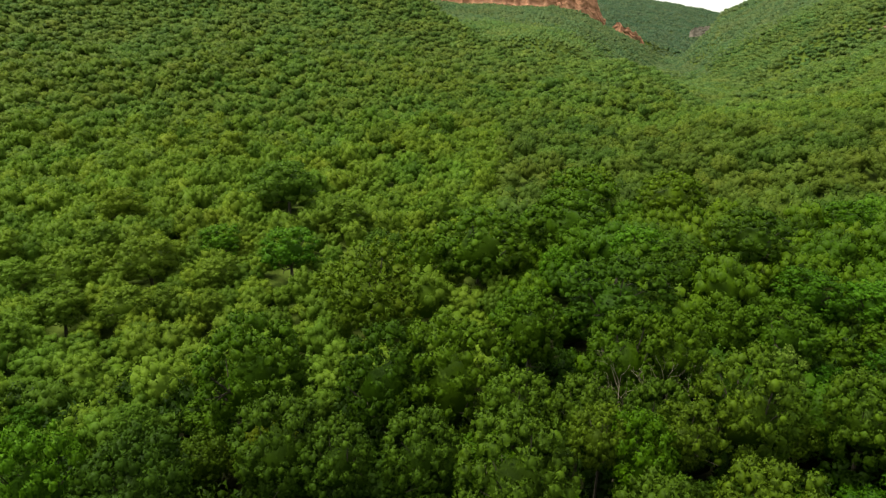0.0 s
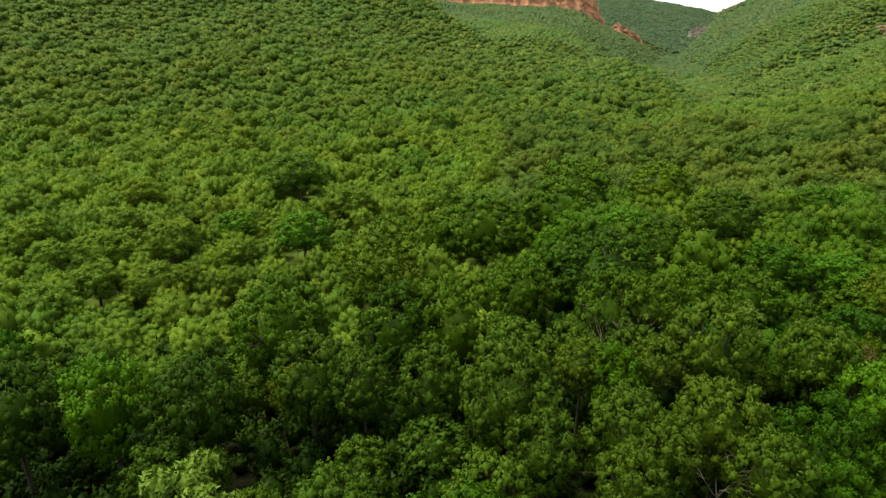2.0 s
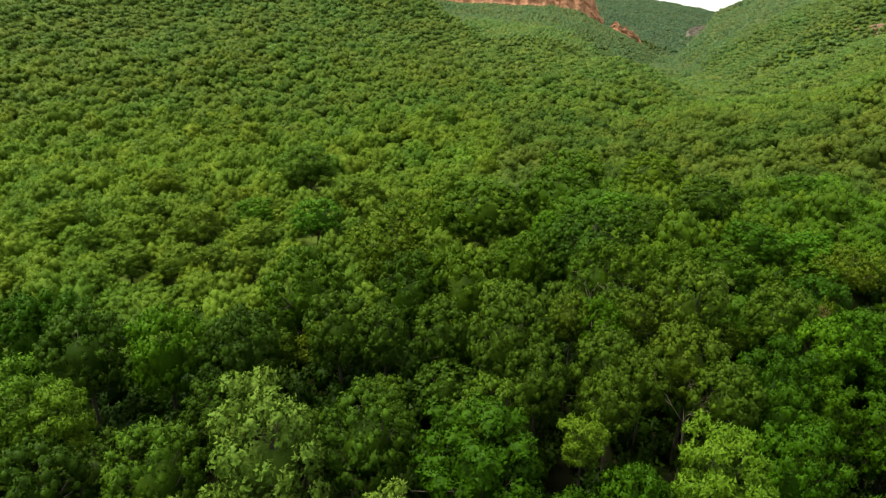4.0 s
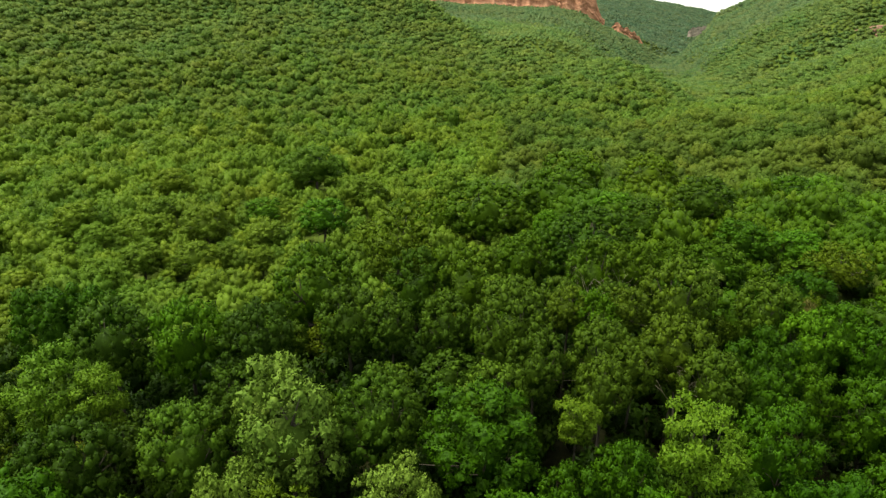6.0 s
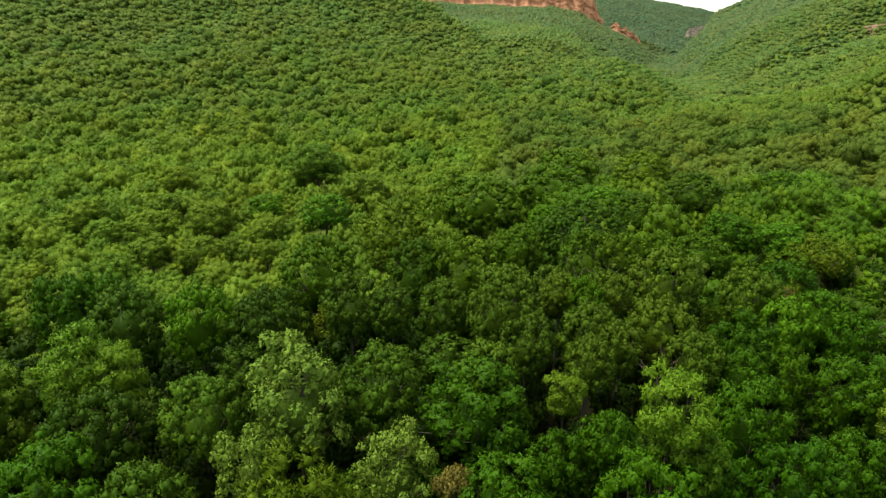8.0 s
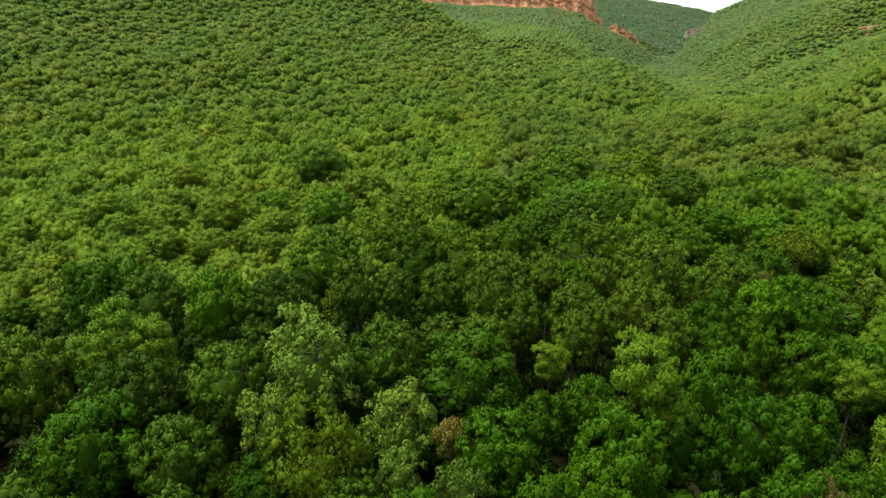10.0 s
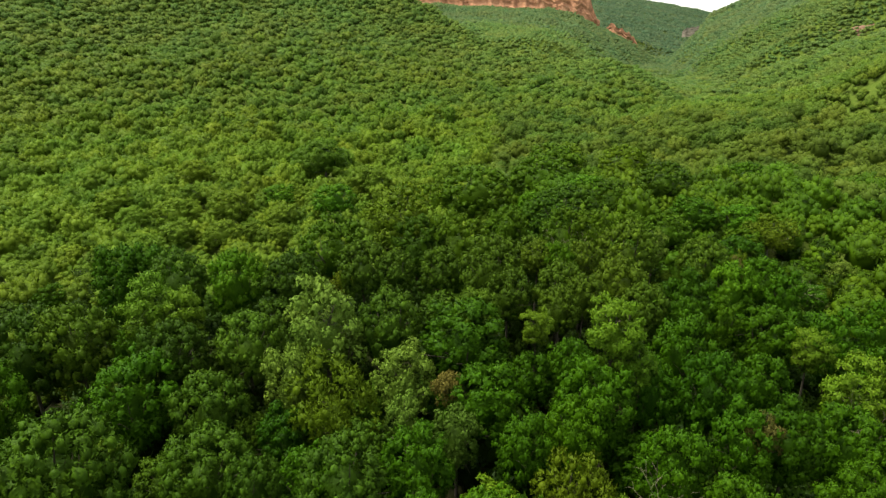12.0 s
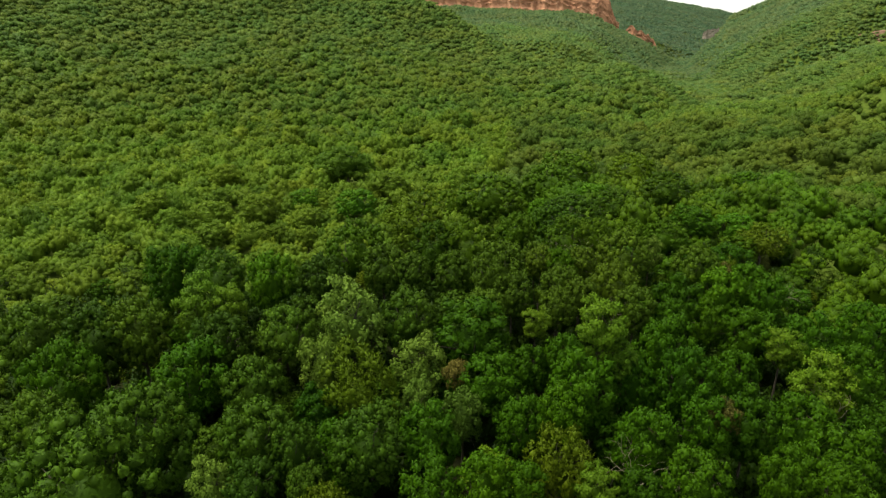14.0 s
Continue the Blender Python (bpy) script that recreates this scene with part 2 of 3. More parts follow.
def build_ground():
    ang = np.concatenate([np.linspace(-50, 50, 260), np.linspace(50, 310, 80)[1:-1]])
    rad = np.concatenate([[0.5], np.geomspace(6, 4800, 200)])
    a, r = np.meshgrid(np.radians(ang), rad)
    x, y = r * np.sin(a), -20 + r * np.cos(a)
    z = land(x, y)
    n = len(ang)
    i, j = np.meshgrid(np.arange(len(rad) - 1), np.arange(n), indexing="ij")
    k = (j + 1) % n
    faces = np.stack([i * n + j, i * n + k, (i + 1) * n + k, (i + 1) * n + j], -1).reshape(-1, 4)[:, ::-1]
    verts = np.stack([x, y, z], -1).reshape(-1, 3)
    verts = np.vstack([verts, [[0, -20, float(land(0, -20))]]])
    cap = np.array([[len(verts) - 1, (q + 1) % n, q] for q in range(n)])[:, ::-1]
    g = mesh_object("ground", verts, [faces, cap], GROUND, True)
    tagged(g, "grassy brown and green hill ground under the forest", "ground", kind="structure")


build_ground()


# ---- shapes for the trees ----
def ico(level):
    bm = bmesh.new()
    bmesh.ops.create_icosphere(bm, subdivisions=level, radius=1.0)
    v = np.array([p.co[:] for p in bm.verts])
    f = np.array([[p.index for p in q.verts] for q in bm.faces])
    bm.free()
    return v, f


ICO = {k: ico(k) for k in (1, 2)}


def unit(v):
    return v / np.maximum(np.linalg.norm(v, axis=-1, keepdims=True), 1e-9)


def leaves(rng, base, out, length, width, spread, up, lift):
    """Leaf sprays at base: pointed leaves that lie along a leafy mass whose outward way is out, tips lifted. Gives points, faces and normals."""
    n = len(base)
    high = np.array([0, 0, 1.0])
    face = unit(out + 0.25 * high + spread * rng.normal(size=(n, 3)))
    way = unit(unit(np.cross(face, rng.normal(size=(n, 3)))) + up * high + lift * out)
    side = unit(np.cross(face, way))
    face = np.cross(way, side)
    ln = length * rng.uniform(0.65, 1.3, (n, 1))
    wd = width * rng.uniform(0.7, 1.3, (n, 1))
    v = np.stack([base + side * wd / 2, base - side * wd / 2, base + way * ln + face * ln * 0.05], 1).reshape(-1, 3)
    soft = unit(0.85 * out + 0.22 * face + 0.05 * high)
    return v, np.arange(n * 3).reshape(-1, 3), np.repeat(soft, 3, 0)


def fib(n, rng):
    i = np.arange(n) + 0.5
    z = 1 - 2 * i / n
    p = i * 2.399963 + rng.uniform(0, 6.28)
    s = np.sqrt(1 - z * z)
    return np.stack([s * np.cos(p), s * np.sin(p), z], -1)


class Shape:
    def __init__(self):
        self.v, self.f, self.w, self.n = [], [], [], 0

    def add(self, v, f, normals=None):
        self.v.append(v)
        self.f.append(np.asarray(f) + self.n)
        self.w.append(np.zeros_like(v) if normals is None else normals)
        self.n += len(v)

    def mesh(self, name, material, soft=False):
        me = bpy.data.meshes.new(name)
        fill_mesh(me, np.vstack(self.v), self.f)
        me.shade_smooth()
        if soft:
            me.normals_split_custom_set_from_vertices(np.vstack(self.w).tolist())
        me.materials.append(material)
        return me


def tube(shape, pts, radii, sides=7):
    pts = np.asarray(pts, float)
    rings = []
    for i, p in enumerate(pts):
        d = unit(pts[min(i + 1, len(pts) - 1)] - pts[max(i - 1, 0)])
        a = unit(np.cross(d, (0.3, 1, 0.2)))
        b = np.cross(d, a)
        t = np.arange(sides) * 2 * math.pi / sides
        rings.append(p + radii[i] * (np.cos(t)[:, None] * a + np.sin(t)[:, None] * b))
    v = np.vstack(rings)
    f = [[i * sides + j, i * sides + (j + 1) % sides, (i + 1) * sides + (j + 1) % sides, (i + 1) * sides + j] for i in range(len(pts) - 1) for j in range(sides)]
    shape.add(v, np.array(f))


def lobe_places(rng, style, near):
    """Where the boughs end: centres and radii of the leafy clumps of a crown of radius 4 whose middle is 6 m up."""
    n = style["lobes"] if near else int(style["lobes"] * 0.8)
    d = fib(int(n * 1.16), rng)
    d = d[d[:, 2] > -0.72][:n]
    d = unit(d + rng.normal(size=d.shape) * 0.13)
    k = np.arange(6)[:, None] * 1.13 + rng.uniform(0, 6.28)
    bough = unit(np.hstack([np.cos(k), np.sin(k), rng.uniform(-0.2, 1.0, (6, 1))]))
    swell = 1 - style["swell"] + style["swell"] * np.clip(np.max(d @ bough.T, axis=1, keepdims=True), 0, 1) ** 3
    r = style["lobe"] * rng.uniform(0.65, 1.30, len(d)) * (1.0 if near else 1.12)
    c = d * swell * rng.uniform(style["deep"], 1.06, (len(d), 1)) * (np.array([4.0, 4.0, style["tall"]]) - r[:, None] * 0.7) + np.array([0, 0, 6.0])
    return c, r


def crown(rng, style, near):
    """A crown of separate clumps; each clump is a heap of leaf tufts that radiate from it."""
    c, r = lobe_places(rng, style, near)
    s = Shape()
    flat = np.array([1, 1, style["flat"]])
    middle = np.array([0, 0, 4.6])
    iv, jf = ICO[2]
    inner = np.array([4.0, 4.0, style["tall"]]) * style["core"]
    s.add(np.array([0, 0, 5.6]) + iv * inner * (1 + 0.12 * rng.normal(size=(len(iv), 1))), jf, iv)
    d = fib(700 if near else 300, rng)
    g = style["leaf"] * 1.25
    s.add(*leaves(rng, np.array([0, 0, 5.6]) + d * inner * rng.uniform(0.95, 1.15, (len(d), 1)), d, g, g * style["wide"], 0.4, style["up"], style["lift"]))
    iv, jf = ICO[1]
    per = 13 if near else 8
    g = style["leaf"] * (1.0 if near else 1.25)
    for p, q in zip(c, r):
        s.add(p + iv * (1 + 0.1 * rng.normal(size=(len(iv), 1))) * q * style["solid"] * flat, jf, iv)
        axis = unit(unit(p - middle) + np.array([0, 0, 0.45]))
        d = fib(max(int(style["tufts"] * (1.0 if near else 0.7) * q * q), 6), rng)
        d = d[d @ axis > -0.15]
        tuft = p + d * q * flat * rng.uniform(0.80, 1.0, (len(d), 1))
        out = unit(np.repeat(unit(d / flat), per, 0) + 0.22 * rng.normal(size=(len(d) * per, 3)))
        base = np.repeat(tuft, per, 0) + rng.normal(size=(len(d) * per, 3)) * 0.10 * q
        s.add(*leaves(rng, base, out, g, g * style["wide"], style["spread"], style["up"], style["lift"]))
    # leaves turn to the light with their bough and with the crown as a whole
    s.w = [unit(0.86 * w + 0.24 * unit(v - np.array([0, 0, 5.0]))) for v, w in zip(s.v, s.w)]
    return s, c, r


STYLES = {
    "dark": dict(lobes=112, lobe=0.56, tall=4.7, flat=1.10, core=0.42, solid=0.70, tufts=46, leaf=0.20, wide=0.72, up=0.30, lift=0.32, spread=0.30, deep=0.84, swell=0.20, mat=LEAF_DARK),
    "dome": dict(lobes=112, lobe=0.56, tall=4.6, flat=1.0, core=0.45, solid=0.70, tufts=46, leaf=0.20, wide=0.74, up=0.20, lift=0.30, spread=0.30, deep=0.86, swell=0.16, mat=LEAF_DOME),
    "leafy": dict(lobes=84, lobe=0.64, tall=4.8, flat=0.85, core=0.38, solid=0.66, tufts=44, leaf=0.20, wide=0.78, up=0.0, lift=0.28, spread=0.40, deep=0.74, swell=0.30, mat=LEAF_MID),
    "bright": dict(lobes=80, lobe=0.66, tall=4.6, flat=0.85, core=0.38, solid=0.66, tufts=44, leaf=0.20, wide=0.78, up=0.0, lift=0.28, spread=0.40, deep=0.74, swell=0.30, mat=LEAF_BRIGHT),
    "olive": dict(lobes=48, lobe=0.74, tall=4.7, flat=1.35, core=0.26, solid=0.42, tufts=44, leaf=0.25, wide=0.52, up=0.55, lift=0.50, spread=0.35, deep=0.64, swell=0.34, mat=LEAF_OLIVE),
    "silvery": dict(lobes=66, lobe=0.66, tall=5.2, flat=0.90, core=0.34, solid=0.48, tufts=46, leaf=0.21, wide=0.80, up=-0.12, lift=0.35, spread=0.50, deep=0.64, swell=0.36, mat=LEAF_SILVER),
    "scrub": dict(lobes=70, lobe=0.70, tall=4.7, flat=0.85, core=0.45, solid=0.68, tufts=42, leaf=0.22, wide=0.78, up=0.06, lift=0.28, spread=0.38, deep=0.76, swell=0.28, mat=LEAF_SLOPE),
    "dry": dict(lobes=34, lobe=0.80, tall=4.4, flat=0.9, core=0.20, solid=0.30, tufts=34, leaf=0.36, wide=0.44, up=0.12, lift=0.36, spread=0.6, deep=0.56, swell=0.36, mat=LEAF_DRY),
    "layered": dict(lobes=48, lobe=0.80, tall=4.7, flat=0.42, core=0.26, solid=0.60, tufts=42, leaf=0.25, wide=0.62, up=-0.06, lift=0.32, spread=0.40, deep=0.60, swell=0.36, mat=LEAF_LAYER),
}
LABELS = {
    "dark": "tall dark olive-green broadleaf tree with a dense rounded crown",
    "dome": "broad olive-green forest tree with a domed dense crown",
    "leafy": "mid-green broadleaf forest tree with a lumpy leafy crown",
    "bright": "bright fresh-green broadleaf tree with a full crown",
    "olive": "olive-yellow tree with upswept sprays and bare limbs showing",
    "silvery": "pale silvery grey-green tree with a tall loose crown",
    "scrub": "low light-green scrub tree growing on the grassy slope",
    "dry": "small withered tree with brown dry leaves",
    "layered": "pale green tree with layered feathery open foliage",
}
PROTOTYPES = {}


def prototype(kind, near, which):
    key = (kind, near, which)
    if key in PROTOTYPES:
        return PROTOTYPES[key]
    rng = np.random.default_rng(1000 + 37 * which + 7 * len(kind) + (500 if near else 0) + sum(map(ord, kind)))
    style = STYLES[kind]
    s, c, r = crown(rng, style, near)
    trunk = Shape()
    lean = rng.normal(size=2) * 0.25
    fork = np.array([lean[0], lean[1], rng.uniform(2.8, 3.8)])
    tube(trunk, [(0, 0, -1.2), (lean[0] * 0.2, lean[1] * 0.2, 0.3), fork * 0.55, fork, fork + (0.1, 0.1, 1.2)], [0.36, 0.27, 0.21, 0.16, 0.05])
    limbs = []
    order = rng.permutation(len(c))[: 5 if near else 3]
    for i in order:
        limb = Shape()
        end = c[i] * 0.97 + fork * 0.03
        bend = (fork + end) / 2 + rng.normal(size=3) * 0.3 + np.array([0, 0, -0.25])
        tube(limb, [fork - (0, 0, 0.15), bend, end], [0.12, 0.08, 0.03], 6)
        for _ in range(3 if near else 1):
            tip = bend + (end - bend) * 0.4 + rng.normal(size=3) * np.array([0.9, 0.9, 0.6])
            tube(limb, [bend, (bend + tip) / 2 + rng.normal(size=3) * 0.12, tip], [0.06, 0.04, 0.015], 5)
        limbs.append(limb.mesh("limb", BARK))
    points = np.vstack(s.v)
    size = float(np.quantile(np.hypot(points[:, 0], points[:, 1]), 0.98)), float(points[:, 2].max())
    PROTOTYPES[key] = (trunk.mesh("trunk", BARK), limbs, s.mesh("crown", style["mat"], True), size)
    return PROTOTYPES[key]


def plant_tree(kind, x, y, radius, top, near, which, spin):
    ground = float(land(x, y)) - 0.1
    trunk, limbs, crown_mesh, (broad, reach) = prototype(kind, near, which)
    wide = radius / broad
    high = max((top - ground) / reach, 0.78 * wide)
    tree = new("tree")
    tree.matrix_basis = Matrix.LocRotScale((x, y, ground), Euler((0, 0, spin)), (wide, wide, high))
    # on a tall stem the crown keeps its own proportions and sits at the top
    keep = min(1.0, (1.45 if kind in ("silvery", "layered", "olive", "leafy", "bright") or radius < 2.2 else 1.15) * wide / high)
    lift = reach * (1 - keep)
    stem = new("trunk", trunk)
    stem.parent, stem.scale = tree, (1, 1, (lift + 3.3 * keep) / 3.3)
    for name, me in [("crown", crown_mesh)] + [("limb", m) for m in limbs]:
        bough = new(name, me)
        bough.parent, bough.location, bough.scale = tree, (0, 0, lift), (1, 1, keep)
    tagged(tree, LABELS[kind], "tree", kind + " forest trees")
    return tree


# Leafless trees: x, y, top
BARE = [(16.5, 46.6, 10.9), (21.9, 48.1, 10.7), (20.8, 27.6, 9.6), (52.5, 42.5, 5.0), (40.4, 9.0, 6.0), (-4.6, 3.6, 7.6), (20.4, -7.2, 8.2), (16.0, -3.6, 8.2)]
# Withered trees: x, y, crown radius, top
DRY = [(25.0, 0.6, 0.9, 10.4), (-1.0, 7.8, 0.9, 10.0), (43.6, 45.0, 1.3, 7.2)]
# Trees that stand out: x, y, crown radius, height of the top.
DARK = [
    (-30.8, -11.1, 5.2, 14.8), (-17.4, -10.7, 2.0, 11.6), (-13.0, -10.4, 1.5, 11.0), (-15.2, -5.6, 1.9, 11.4),
    (-29.1, -5.5, 4.2, 14.6), (-8.8, -4.8, 3.0, 12.4), (-39.4, -3.8, 3.1, 12.7), (-19.6, -3.1, 3.3, 11.7),
    (-23.2, 7.2, 3.4, 10.4), (-43.1, 12.5, 3.6, 14.2), (-29.1, 12.8, 3.3, 12.9), (-51.1, 13.1, 3.7, 13.8),
    (-39.2, 13.9, 3.7, 14.3), (-21.8, 15.4, 3.2, 12.7), (-7.3, 18.1, 3.3, 13.9), (2.3, 22.0, 2.8, 12.3),
    (12.1, 23.1, 2.3, 11.9), (22.8, 25.2, 2.8, 11.6), (6.5, 25.8, 2.5, 12.9), (15.5, 26.4, 2.4, 12.2),
    (13.3, 28.4, 3.1, 13.1), (21.3, 30.4, 3.3, 12.8), (4.7, 31.7, 3.8, 15.4), (-37.2, 33.4, 3.6, 12.8),
]
DARK += [
    (-21.6, 33.6, 3.5, 12.6), (-7.9, 36.2, 2.5, 11.7), (11.4, 36.3, 2.0, 13.0), (18.0, 37.2, 2.1, 12.6),
    (-1.7, 37.7, 2.9, 11.6), (-12.6, 38.1, 3.5, 12.6), (25.8, 43.0, 4.1, 13.8), (38.5, 45.3, 3.6, 10.1),
    (-5.4, 49.7, 4.1, 12.6), (0.6, 49.8, 4.9, 13.5), (-19.5, 52.7, 5.1, 12.1), (38.0, 60.1, 4.0, 10.3),
    (10.0, 61.1, 3.6, 11.3), (32.2, 61.8, 2.9, 9.6), (21.0, 65.2, 6.2, 12.1), (32.4, 74.9, 4.0, 10.1),
    (44.6, 81.5, 4.9, 13.5), (6.0, 94.5, 7.3, 9.2), (-3.7, 95.7, 4.3, 6.6), (21.9, 102.0, 6.6, 8.2),
    (49.5, 125.2, 6.7, 9.2), (29.7, 126.4, 7.5, 8.0), (36.0, 143.1, 6.4, 7.7), (18.0, 51.5, 3.7, 13.4),
]
DARK += [
    (18.6, 43.6, 2.7, 10.6), (22.3, 51.2, 3.2, 13.2), (6.5, 43.5, 3.0, 11.4), (11.6, 42.0, 2.8, 11.8),
]
LEAFY = [
    (14.3, -9.5, 1.9, 10.4), (-3.1, -9.4, 2.3, 11.0), (4.8, -9.0, 1.9, 10.5), (31.4, -8.1, 2.3, 10.2),
    (19.5, -7.8, 2.7, 11.0), (27.5, -6.5, 2.0, 10.3), (34.6, -2.2, 3.1, 9.9), (17.2, -1.2, 2.8, 11.0),
    (23.6, 0.7, 2.4, 11.1), (5.3, 1.0, 2.1, 10.3), (27.9, 1.7, 2.6, 10.6), (9.8, 2.2, 2.5, 11.2),
    (41.8, 3.4, 2.4, 8.2), (-42.6, 4.3, 3.8, 13.9), (35.8, 5.1, 3.3, 8.2), (12.1, 5.8, 3.4, 12.9),
    (2.2, 7.7, 3.4, 10.9), (-30.7, 7.8, 4.0, 12.2), (24.2, 8.6, 2.9, 11.8), (18.4, 9.1, 2.5, 10.4),
    (31.7, 13.8, 2.7, 8.6), (46.9, 14.5, 3.3, 8.9), (1.1, 17.0, 4.5, 13.2), (24.8, 17.9, 3.1, 11.2),
]
LEAFY += [
    (46.7, 24.2, 3.4, 8.4), (27.3, 24.4, 2.1, 10.1), (39.4, 26.2, 3.5, 8.2), (56.1, 27.5, 3.5, 8.7),
    (34.1, 28.2, 2.4, 8.2), (30.6, 31.0, 3.4, 10.9), (14.4, 35.4, 2.6, 13.1), (47.8, 38.2, 2.6, 7.5),
    (-48.0, 40.5, 4.0, 11.5), (47.0, 42.3, 3.5, 8.3), (-44.9, 43.2, 3.0, 10.5), (48.4, 54.0, 3.6, 7.9),
    (46.1, 68.7, 4.0, 10.4), (73.4, 103.6, 4.3, 7.8), (1.6, -7.8, 2.4, 10.9), (-3.5, -1.3, 2.7, 10.9),
    (7.3, 13.1, 2.4, 9.2), (11.9, 14.7, 2.4, 10.0), (-12.1, -2.0, 2.4, 9.8), (-15.7, 4.4, 2.4, 8.4),
    (-10.0, -4.3, 2.4, 9.3),
]
LAYERED = [
    (10.7, -9.4, 1.7, 10.3), (41.5, 12.4, 3.3, 8.6), (8.8, 18.1, 1.7, 11.4), (-29.4, 18.2, 2.2, 14.2),
    (41.0, 20.4, 2.2, 7.8), (-33.4, 19.0, 3.2, 15.2), (14.6, 9.5, 2.7, 16.8), (16.8, 8.3, 1.6, 12.5),
]
SILVERY = [
    (-20.7, -10.4, 1.9, 11.7), (-0.3, 3.0, 2.0, 9.7), (-5.1, 5.6, 1.8, 9.1), (-16.2, 10.1, 2.5, 11.8),
    (-5.3, 10.1, 3.0, 11.9), (-13.8, 15.6, 4.4, 16.6), (32.2, 49.5, 2.0, 10.3),
]
OLIVE = [
    (-10.8, -13.0, 2.2, 11.4), (8.3, -4.4, 2.8, 11.1), (-11.0, 4.4, 3.8, 13.7), (44.9, 47.2, 1.8, 7.5),
    (58.1, 62.3, 4.4, 7.8), (-10.8, 78.0, 7.0, 8.3),
]
BRIGHT = [
    (-29.4, 34.2, 3.5, 12.7), (40.7, 39.8, 3.2, 8.6), (54.9, 68.5, 4.0, 7.8), (37.2, 73.7, 1.8, 8.8),
    (29.3, 82.9, 4.1, 9.4), (17.5, 87.0, 2.5, 6.9), (-29.2, 106.5, 5.1, 3.2), (-44.6, 113.6, 4.0, 2.0),
]
SCRUB = [
    (-63.4, 75.0, 3.9, 0.5), (-60.6, 85.6, 3.9, 0.1), (-50.4, 85.6, 3.9, 0.1), (-64.9, 96.9, 4.8, 0.5),
    (-40.2, 98.9, 3.9, 0.8), (-10.7, 100.9, 3.9, 5.0), (-54.0, 102.3, 4.7, 1.6), (-21.4, 129.4, 4.5, 1.1),
    (-74.9, 134.2, 4.9, 1.6), (-37.9, 140.8, 7.1, 3.3), (-44.8, 87.1, 2.3, -0.3), (-37.8, 87.4, 2.6, -0.7),
    (-76.8, 98.2, 3.6, -2.3), (-84.5, 105.5, 4.6, -0.4), (-70.7, 118.8, 3.4, 0.1), (-0.3, 135.2, 4.0, 4.0),
]
planted = []
pick = random.Random(11)
for kind, rows in (("dark", DARK), ("leafy", LEAFY), ("layered", LAYERED), ("silvery", SILVERY), ("olive", OLIVE), ("bright", BRIGHT), ("scrub", SCRUB), ("dry", DRY)):
    for x, y, radius, top in rows:
        plant_tree("dome" if kind == "dark" and y > 48 else kind, x, y, max(radius * 1.12, 1.6), top, y < 75, pick.randrange(3), pick.uniform(0, 6.28))
        planted.append((x, y, radius))


def fork(rng, shapes, start, way, length, thick, depth):
    """A bare limb that forks on into thinner ones."""
    end = start + way * length
    bend = (start + end) / 2 + rng.normal(size=3) * length * 0.09
    tube(shapes, [start, bend, end], [thick, thick * 0.8, thick * 0.62], 6)
    if depth:
        for _ in range(2 + (depth > 2)):
            nxt = unit(way + rng.normal(size=3) * 0.55 + np.array([0, 0, 0.12]))
            fork(rng, shapes, end, nxt, length * rng.uniform(0.6, 0.85), thick * 0.58, depth - 1)


def bare_tree(x, y, top, seed):
    """A leafless pale tree that shows between the crowns."""
    rng = np.random.default_rng(seed)
    ground = float(land(x, y)) - 0.1
    high = top - ground
    tree = new("bare_tree")
    tree.matrix_basis = Matrix.Translation((x, y, ground))
    stem = Shape()
    crotch = np.array([rng.normal() * 0.2, rng.normal() * 0.2, high * 0.55])
    tube(stem, [(0, 0, -0.5), crotch * 0.5 + rng.normal(size=3) * 0.1, crotch], [0.17, 0.12, 0.09])
    new("trunk", stem.mesh("trunk", PALE_BARK)).parent = tree
    for k in range(4):
        limb = Shape()
        a = k * 1.57 + rng.uniform(-0.5, 0.5)
        fork(rng, limb, crotch, unit(np.array([math.cos(a) * 0.7, math.sin(a) * 0.7, 1.0])), high * 0.17, 0.052, 3)
        new("limb", limb.mesh("limb", PALE_BARK)).parent = tree
    tagged(tree, "leafless pale grey tree with bare forking limbs", "tree", "bare trees")


for k, (x, y, top) in enumerate(BARE):
    bare_tree(x, y, top, 70 + k)
    planted.append((x, y, 0.8))


def canopy_top(x, y):
    """Usual height of the tree tops over the land: tall near the knoll, low on the slopes."""
    tall = 6.0 + 5.5 * math.exp(-(max(y - 35, 0) / 40) ** 2) * math.exp(-((x + 5) / 60) ** 2) + 2.5 * math.exp(-((x - 35) / 40) ** 2 - ((y - 80) / 40) ** 2)
    return float(land(x, y)) + tall


def kind_here(x, y, rnd):
    u = rnd.random()
    dark = (y < 56 and x < 14 + 0.3 * y and y > 12) or (x < -6 and y < 30) or (0 < x - 0 and 40 < y < 115 and x < 55)
    if dark:
        if y > 50:
            return "dome" if u < 0.6 else "leafy" if u < 0.8 else "scrub"
        return "dark" if u < 0.80 else "leafy" if u < 0.95 else "olive"
    if y > 55 + 0.5 * x:
        return "scrub" if u < 0.7 else "leafy" if u < 0.85 else "bright" if u < 0.93 else "silvery"
    return "leafy" if u < 0.62 else "bright" if u < 0.74 else "layered" if u < 0.84 else "silvery" if u < 0.9 else "olive"


def free(x, y, radius, spots, slack):
    return all((x - a) ** 2 + (y - b) ** 2 > (slack * (radius + c)) ** 2 for a, b, c in spots)


